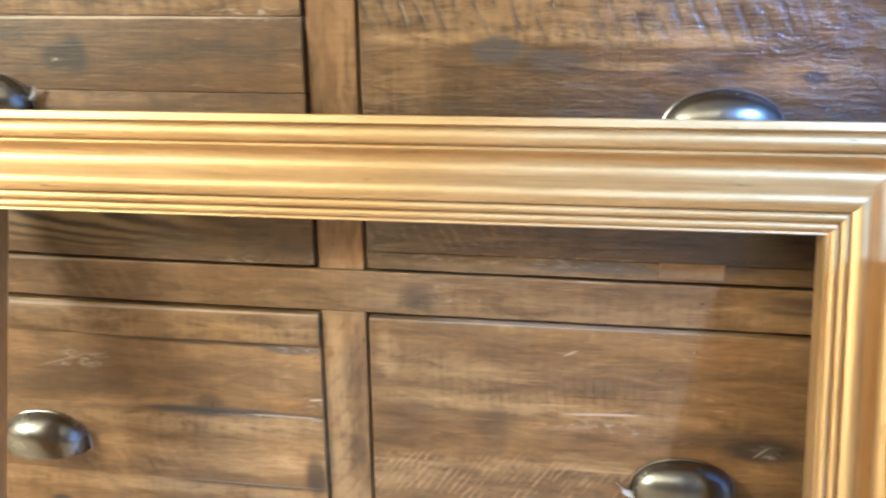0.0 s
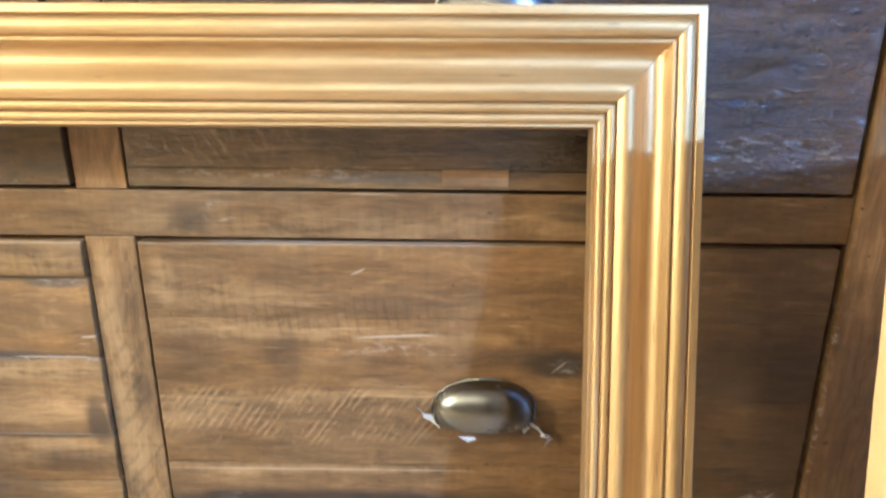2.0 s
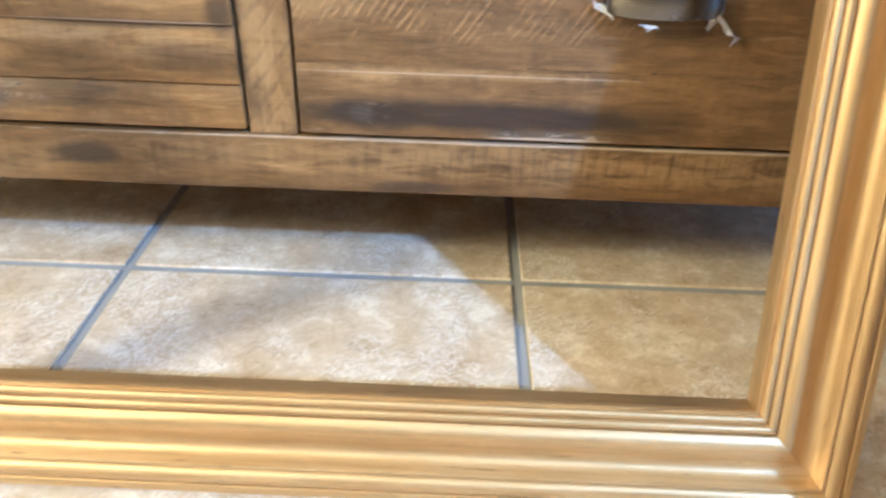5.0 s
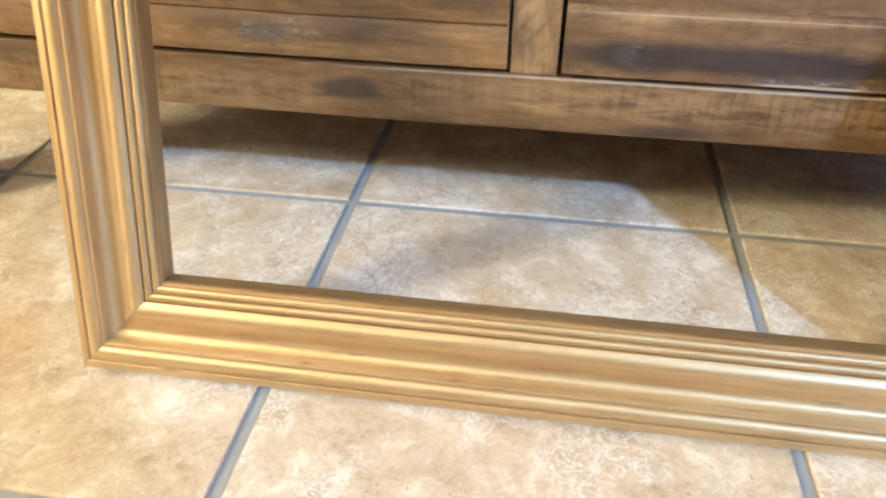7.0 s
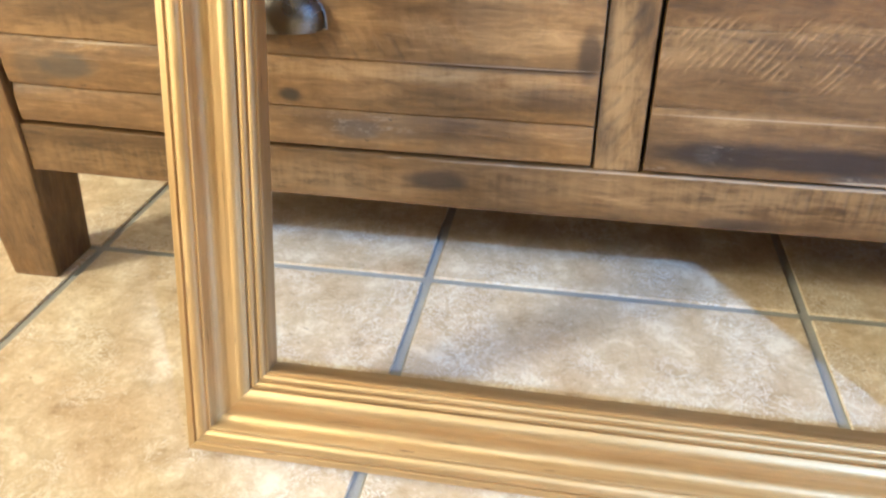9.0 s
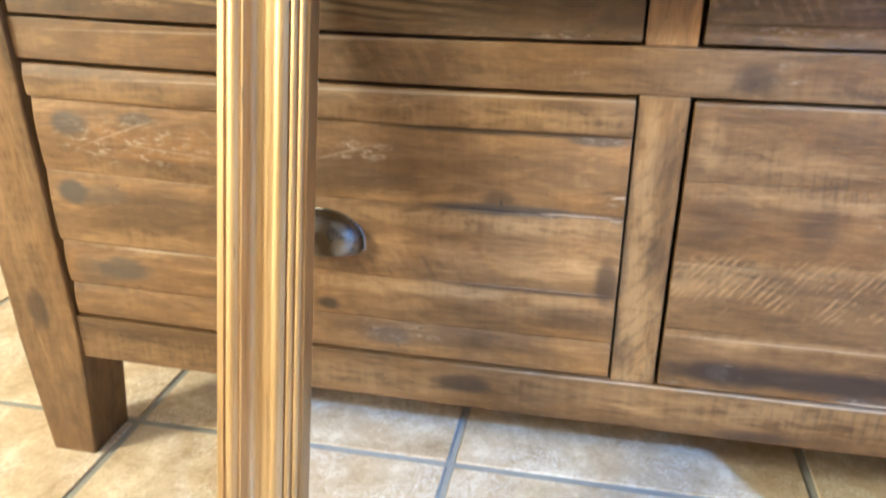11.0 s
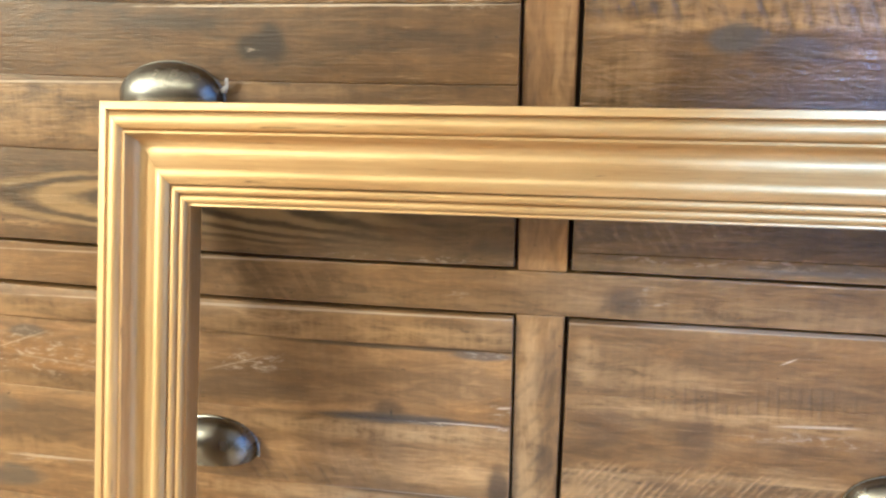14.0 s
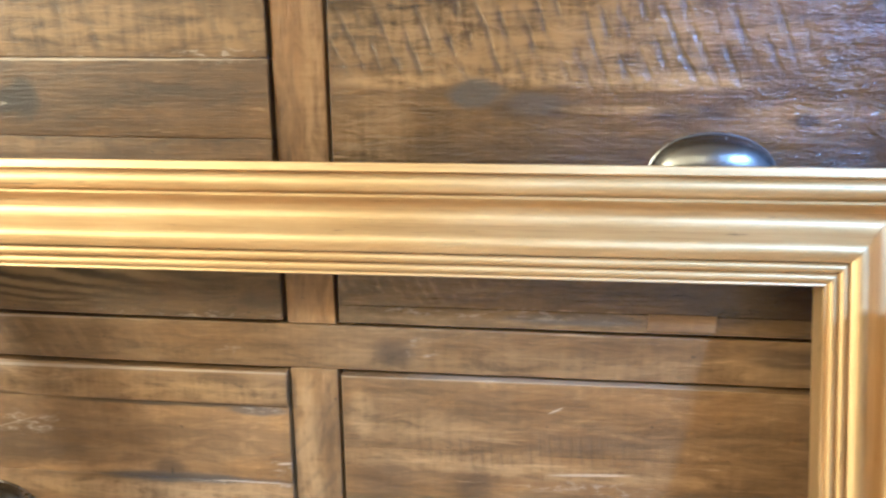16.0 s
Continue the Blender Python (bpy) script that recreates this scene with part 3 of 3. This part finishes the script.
bmesh.ops.create_cone(bm, cap_ends=True, segments=10, radius1=0.003, radius2=0.003, depth=-DROP - 0.34, matrix=Matrix.Translation((0, 0, (DROP + 0.28) / 2)))
part("cord", bm, M_WHITE, globe, "", True)
bm = bmesh.new()
bmesh.ops.create_uvsphere(bm, u_segments=32, v_segments=20, radius=0.32, matrix=Matrix.Translation((0, 0, DROP)))
part("shade", bm, M_LAMP, globe, "glowing paper shade", True).visible_shadow = False
bulb = new("globe_lamp", bpy.data.lights.new("globe_lamp", "POINT"))
bulb.data.shadow_soft_size, bulb.data.energy, bulb.data.color = 0.32, 540.0, (1.0, 0.68, 0.25)
bulb.location = GLOBE

# ---- chest of drawers ----
F = 0.729            # front of the drawers
BACK = 1.19
chest = thing("chest_of_drawers", (0, 0, 0), label="dark-stained rustic wooden chest of drawers with cup pulls", category="chest of drawers")
PX = [(-0.777, -0.699), (0.512, 0.590)]


def post(x0, x1, inner, y0, y1):
    """A corner post whose foot narrows on its inner side."""
    bm = worn_board(x0, x1, y0, y1, 0.0, 0.84, x0, 0.003, 0.0008, 0.05)
    for v in bm.verts:
        if v.co.z < 0.15:
            k = (0.15 - v.co.z) / 0.15
            if (v.co.x > (x0 + x1) / 2) == (inner > 0):
                v.co.x -= inner * 0.020 * k
            if v.co.y < (y0 + y1) / 2:
                v.co.y += 0.008 * k
    return bm


for (x0, x1), inner in zip(PX, (1, -1)):
    part("leg", post(x0, x1, inner, F - 0.003, F + 0.075), M_POST, chest, settle=True)
    part("leg", post(x0, x1, inner, BACK - 0.07, BACK), M_POST, chest, settle=True)
    part("side_panel", block(x0 + 0.02, x1 - 0.02, F + 0.077, BACK - 0.072, 0.15, 0.84, 0.002), M_SIDE, chest, settle=True)
X0, X1 = PX[0][1] + 0.0005, PX[1][0] - 0.0005
part("bottom_rail", worn_board(X0, X1, F + 0.001, F + 0.04, 0.143, 0.194, 3), M_RAIL, chest, settle=True)
part("middle_rail", worn_board(X0, X1, F + 0.003, F + 0.04, 0.4755, 0.5145, 4), M_RAIL, chest, settle=True)
part("top_rail", worn_board(X0, X1, F + 0.003, F + 0.04, 0.803, 0.84, 5), M_RAIL, chest, settle=True)
part("mullion", worn_board(-0.1095, -0.0685, F + 0.004, F + 0.04, 0.1945, 0.475, 6), M_MULLION, chest, settle=True)
part("mullion", worn_board(-0.1095, -0.0685, F + 0.004, F + 0.04, 0.515, 0.8025, 7), M_MULLION, chest, settle=True)
part("carcass_back", block(X0, X1, BACK - 0.02, BACK - 0.01, 0.15, 0.84), M_SIDE, chest, settle=True)
part("bottom_board", block(X0, X1, F + 0.042, BACK - 0.022, 0.165, 0.183), M_SIDE, chest, settle=True)
# dark sheet behind the fronts, so the gaps read as deep shade
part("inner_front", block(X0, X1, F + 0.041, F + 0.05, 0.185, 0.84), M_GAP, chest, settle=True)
part("tabletop", worn_board(-0.80, 0.61, F - 0.025, BACK + 0.02, 0.8405, 0.873, 8, 0.004, 0.0008), M_SIDE, chest, settle=True)


def drawer(x0, x1, cuts, mat, seed, step_y=0.0012, ease=0.0005, cup=0.0):
    d = thing("drawer", (0, 0, 0))
    d.parent = chest
    d["label"] = "drawer front of uneven worn planks"
    for i, (z0, z1) in enumerate(zip(cuts[:-1], cuts[1:])):
        dy = step_y * noise.noise((seed * 5.3, i * 2.7, 0.4))
        part("plank", worn_board(x0, x1, F + dy, F + 0.024, z0 + 0.0001, z1 - 0.0001, seed + i * 0.37, ease, 0.0008, cup=cup), mat, d, settle=True)
    # box in the same painted gap shade
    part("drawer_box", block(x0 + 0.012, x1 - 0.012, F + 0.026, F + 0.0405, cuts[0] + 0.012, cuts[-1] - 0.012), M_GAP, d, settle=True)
    return d


D_LL = drawer(-0.6925, -0.1118, (0.1985, 0.238, 0.287, 0.364, 0.440, 0.4715), M_LL, 1, 0.003, 0.0012, 0.0042)
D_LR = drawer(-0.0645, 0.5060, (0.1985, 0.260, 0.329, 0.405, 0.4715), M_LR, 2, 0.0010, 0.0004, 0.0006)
D_UL = drawer(-0.6925, -0.1122, (0.5185, 0.605, 0.668, 0.729, 0.7995), M_UL, 3, 0.002, 0.001, 0.0022)
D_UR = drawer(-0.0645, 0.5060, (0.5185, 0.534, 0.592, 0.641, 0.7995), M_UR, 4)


part("repair_piece", worn_board(0.184, 0.236, F - 0.0012, F + 0.01, 0.5195, 0.5335, 21, 0.0006, 0.0003), M_PATCH, D_UR, "lighter wooden repair piece")


def cup_pull():
    """A hollow bin pull: quarter dome on a short skirt, with a thin rim against the drawer."""
    bm = bmesh.new()
    A, B, C, S = 0.0450, 0.0290, 0.025, 0.0100
    N, K = 36, 10
    for shell, t in ((0, 0.0), (1, 0.002)):
        a, b, c = A - t, B - t, C - t
        rows = []
        for j in range(-3, K + 1):
            row = []
            for i in range(N + 1):
                th = math.pi * i / N
                if j <= 0:
                    k = -j / 3
                    tuck = 1 - 0.04 * k * k
                    row.append(bm.verts.new((-a * math.cos(th) * tuck, -c * math.sin(th) ** 0.8 * tuck, -S * k)))
                else:
                    ph = math.pi / 2 * j / K
                    r = math.cos(ph) ** 0.82
                    row.append(bm.verts.new((-a * math.cos(th) * r, -c * math.sin(th) ** 0.8 * r, b * math.sin(ph))))
            rows.append(row)
        for r0, r1 in zip(rows[:-1], rows[1:]):
            for i in range(N):
                bm.faces.new((r0[i], r0[i + 1], r1[i + 1], r1[i]))
        if shell == 0:
            lip = rows[0]
        else:
            for i in range(N):
                bm.faces.new((lip[i], rows[0][i], rows[0][i + 1], lip[i + 1]))
    bmesh.ops.remove_doubles(bm, verts=bm.verts, dist=0.00002)
    return bm


def pull_rim():
    bm = bmesh.new()
    prev = None
    path = [(-0.0455, -0.0100)] + [(-0.0455 * math.cos(math.pi * i / 32), 0.0293 * math.sin(math.pi * i / 32)) for i in range(33)] + [(0.0455, -0.0100)]
    for i, (x, z) in enumerate(path):
        n = Vector((x, z + 0.004)).normalized()
        ring = [bm.verts.new((x + n.x * d, y, z + n.y * d)) for d, y in ((-0.002, 0.0), (-0.002, -0.0012), (0.0002, -0.0016), (0.0014, -0.0008), (0.0014, 0.0))]
        if prev:
            for k in range(5):
                bm.faces.new((prev[k], prev[(k + 1) % 5], ring[(k + 1) % 5], ring[k]))
        else:
            bm.faces.new(ring)
        prev = ring
    bm.faces.new(prev)
    return bm


def scrap(points, width, seed):
    """A crumpled strip of torn film along a short line."""
    bm = bmesh.new()
    prev = None
    for i, (x, y, z) in enumerate(points):
        w = width * (1 - 0.75 * i / max(1, len(points) - 1))
        j = [noise.noise_vector((seed, i * 1.7, k * 2.3)) * width * 0.5 for k in range(3)]
        row = [bm.verts.new(Vector((x - w / 2, y - 0.0005, z + w * 0.3)) + j[0]), bm.verts.new(Vector((x, y - 0.0035, z)) + j[1]), bm.verts.new(Vector((x + w / 2, y - 0.001, z - w * 0.3)) + j[2])]
        if prev:
            for k in range(2):
                bm.faces.new((prev[k], prev[k + 1], row[k + 1], row[k]))
        prev = row
    bmesh.ops.solidify(bm, geom=bm.faces[:], thickness=0.0005)
    return bm


for d, px, pz, kind in ((D_LR, 0.2205, 0.3190, "torn"), (D_LL, -0.3985, 0.3250, ""), (D_UR, 0.2215, 0.6455, ""), (D_UL, -0.4005, 0.6555, "wisp")):
    h = part("handle", cup_pull(), M_PEWTER, d, "antique pewter cup pull", True)
    h.location = (px, F - 0.0002, pz)
    part("rim", pull_rim(), M_PEWTER, h, "", True)
    if kind == "torn":
        part("film_scrap", scrap([(-0.052, -0.002, -0.001), (-0.048, -0.004, -0.004), (-0.045, -0.004, -0.008), (-0.040, -0.008, -0.013)], 0.013, 1), M_FILM, h, "torn white protective film")
        part("film_scrap", scrap([(0.041, -0.006, -0.011), (0.046, -0.006, -0.016), (0.052, -0.005, -0.021), (0.057, -0.004, -0.025), (0.058, -0.003, -0.031)], 0.020, 2), M_FILM, h, "torn white protective film")
        part("film_scrap", scrap([(0.038, -0.006, -0.012), (0.0375, -0.005, -0.017), (0.035, -0.005, -0.021)], 0.005, 5), M_FILM, h, "torn white protective film")
        part("film_scrap", scrap([(-0.017, -0.022, -0.0145), (-0.011, -0.023, -0.0155), (-0.006, -0.023, -0.0155)], 0.008, 3), M_FILM, h, "torn white protective film")
    if kind == "wisp":
        part("film_scrap", scrap([(0.046, -0.002, 0.006), (0.050, -0.003, 0.010), (0.052, -0.004, 0.017)], 0.005, 4), M_FILM, h, "torn white protective film")

# ---- moulded frame leaning on the pulls ----
LEAN = 15.05
FX0, FX1, FH = -0.4375, 0.3615, 0.674
frame_ob = thing("picture_frame", (0, 0.506, 0.0074), label="empty gilt moulded wooden picture frame leaning on the chest", category="picture frame")
frame_ob.rotation_euler = (radians(-LEAN), 0, 0)


W_RAIL, W_STILE = 0.0805, 0.0735


def profile():
    """Moulding section: share of the way in from the outer edge, height towards the room."""
    pts = [(0.0, -0.016), (0.0, -0.0012), (0.0008, -0.0004), (0.0062, 0.0), (0.0070, -0.0008), (0.0075, -0.0030)]
    for i in range(9):                      # outer bead
        a = math.pi * (0.08 + 0.84 * i / 8)
        pts.append((0.0148 - 0.0070 * math.cos(a), -0.0030 + 0.0056 * math.sin(a)))
    pts += [(0.0222, -0.0030), (0.0226, 0.0004), (0.0232, 0.0010), (0.0246, 0.0009), (0.0252, 0.0002)]
    for i in range(1, 15):                  # hollow
        u = i / 15
        pts.append((0.0252 + 0.0268 * u, 0.0002 - 0.0118 * math.sin(math.pi * (u ** 0.60 * 0.90)) ** 1.1 + 0.0012 * u))
    for i in range(9):                      # swelling
        u = i / 8
        pts.append((0.0520 + 0.0108 * u, -0.0030 + 0.0026 * math.sin(math.pi * (0.12 + 0.80 * u)) - 0.0022 * u))
    pts.append((0.0634, -0.0078))
    for i in range(6):
        a = math.pi * (0.1 + 0.8 * i / 5)
        pts.append((0.0668 - 0.0032 * math.cos(a), -0.0070 + 0.0026 * math.sin(a)))
    pts.append((0.0706, -0.0090))
    for i in range(6):
        a = math.pi * (0.1 + 0.8 * i / 5)
        pts.append((0.0738 - 0.0030 * math.cos(a), -0.0082 + 0.0024 * math.sin(a)))
    pts += [(0.0772, -0.0098), (0.0792, -0.0092), (0.0797, -0.0100), (0.0797, -0.0160), (0.0797, -0.028), (0.0, -0.028)]
    return [(u / 0.0797, h) for u, h in pts]


def moulding(kind):
    bm = bmesh.new()
    w = FX1 - FX0
    length = w if kind in ("top", "bottom") else FH
    n = int(length / 0.04)
    rings = []
    for i in range(n + 1):
        ring = []
        for u, h in profile():
            inset = u * (W_STILE if kind in ("top", "bottom") else W_RAIL)
            u = u * (W_RAIL if kind in ("top", "bottom") else W_STILE)
            s = inset + (length - 2 * inset) * i / n
            s = min(max(s, inset + 0.0002), length - inset - 0.0002)
            wob = 0.00022 * noise.noise((s * 12, u * 90, {"top": 1, "bottom": 2, "left": 3, "right": 4}[kind]))
            y = -h + wob
            co = {"top": (FX0 + s, y, FH - u), "bottom": (FX0 + s, y, u), "left": (FX0 + u, y, s), "right": (FX1 - u, y, s)}[kind]
            ring.append(bm.verts.new(co))
        rings.append(ring)
    m = len(rings[0])
    for r0, r1 in zip(rings[:-1], rings[1:]):
        for k in range(m):
            bm.faces.new((r0[k], r0[(k + 1) % m], r1[(k + 1) % m], r1[k]))
    bm.faces.new(rings[0])
    bm.faces.new(rings[-1])
    return bm


part("top_rail", moulding("top"), M_GOLD_X, frame_ob, "", True)
part("bottom_rail", moulding("bottom"), M_GOLD_X, frame_ob, "", True)
part("stile", moulding("left"), M_GOLD_Z, frame_ob, "", True)
part("stile", moulding("right"), M_GOLD_Z, frame_ob, "", True)

# ---- speckled board standing beside the frame ----
board = thing("board", (0.4075, 0.382, 0.0036), label="pale pink speckled board with a raw pine edge, leaning upright", category="board")
board.rotation_euler = (radians(-11.3), 0, 0)
bm = block(0.0065, 0.62, 0.0, 0.018, 0.0, 0.686, 0.001)
for v in bm.verts:          # the top was cut on a slant
    if v.co.z > 0.3:
        v.co.z += 0.14 * v.co.x
part("panel", bm, M_BOARD, board)
bm = block(0.0, 0.0063, -0.001, 0.0185, 0.0, 0.686, 0.0012)
for i in range(1, 30):
    bmesh.ops.bisect_plane(bm, geom=bm.verts[:] + bm.edges[:] + bm.faces[:], plane_co=(0, 0, 0.686 * i / 30), plane_no=(0, 0, 1))
for v in bm.verts:
    v.co.x += 0.0008 * noise.noise((v.co.z * 60, 2.2, 0))
part("edge_strip", bm, M_PINE, board, "raw yellow pine edge")

# ---- floor tiles ----
PITCH, JOINT = 0.4215, 0.0115
T = (PITCH - JOINT) / 2
bm = block(-T, T, -T, T, -0.010, 0.0, 0.0018, 2)
tile_mesh = None
for i in range(-12, 4):
    for j in range(-16, 2):
        cx, cy = 0.138 - PITCH / 2 + PITCH * i, 0.806 - PITCH / 2 + PITCH * j
        if cx - T < RX0 or cx + T > RX1 or cy - T < RY0:
            continue
        if tile_mesh is None:
            o = part("tile", bm, M_TILE, floor)
            tile_mesh = o.data
        else:
            o = new("tile", tile_mesh)
            o.parent = floor
        o.location = (cx, cy, 0.0)
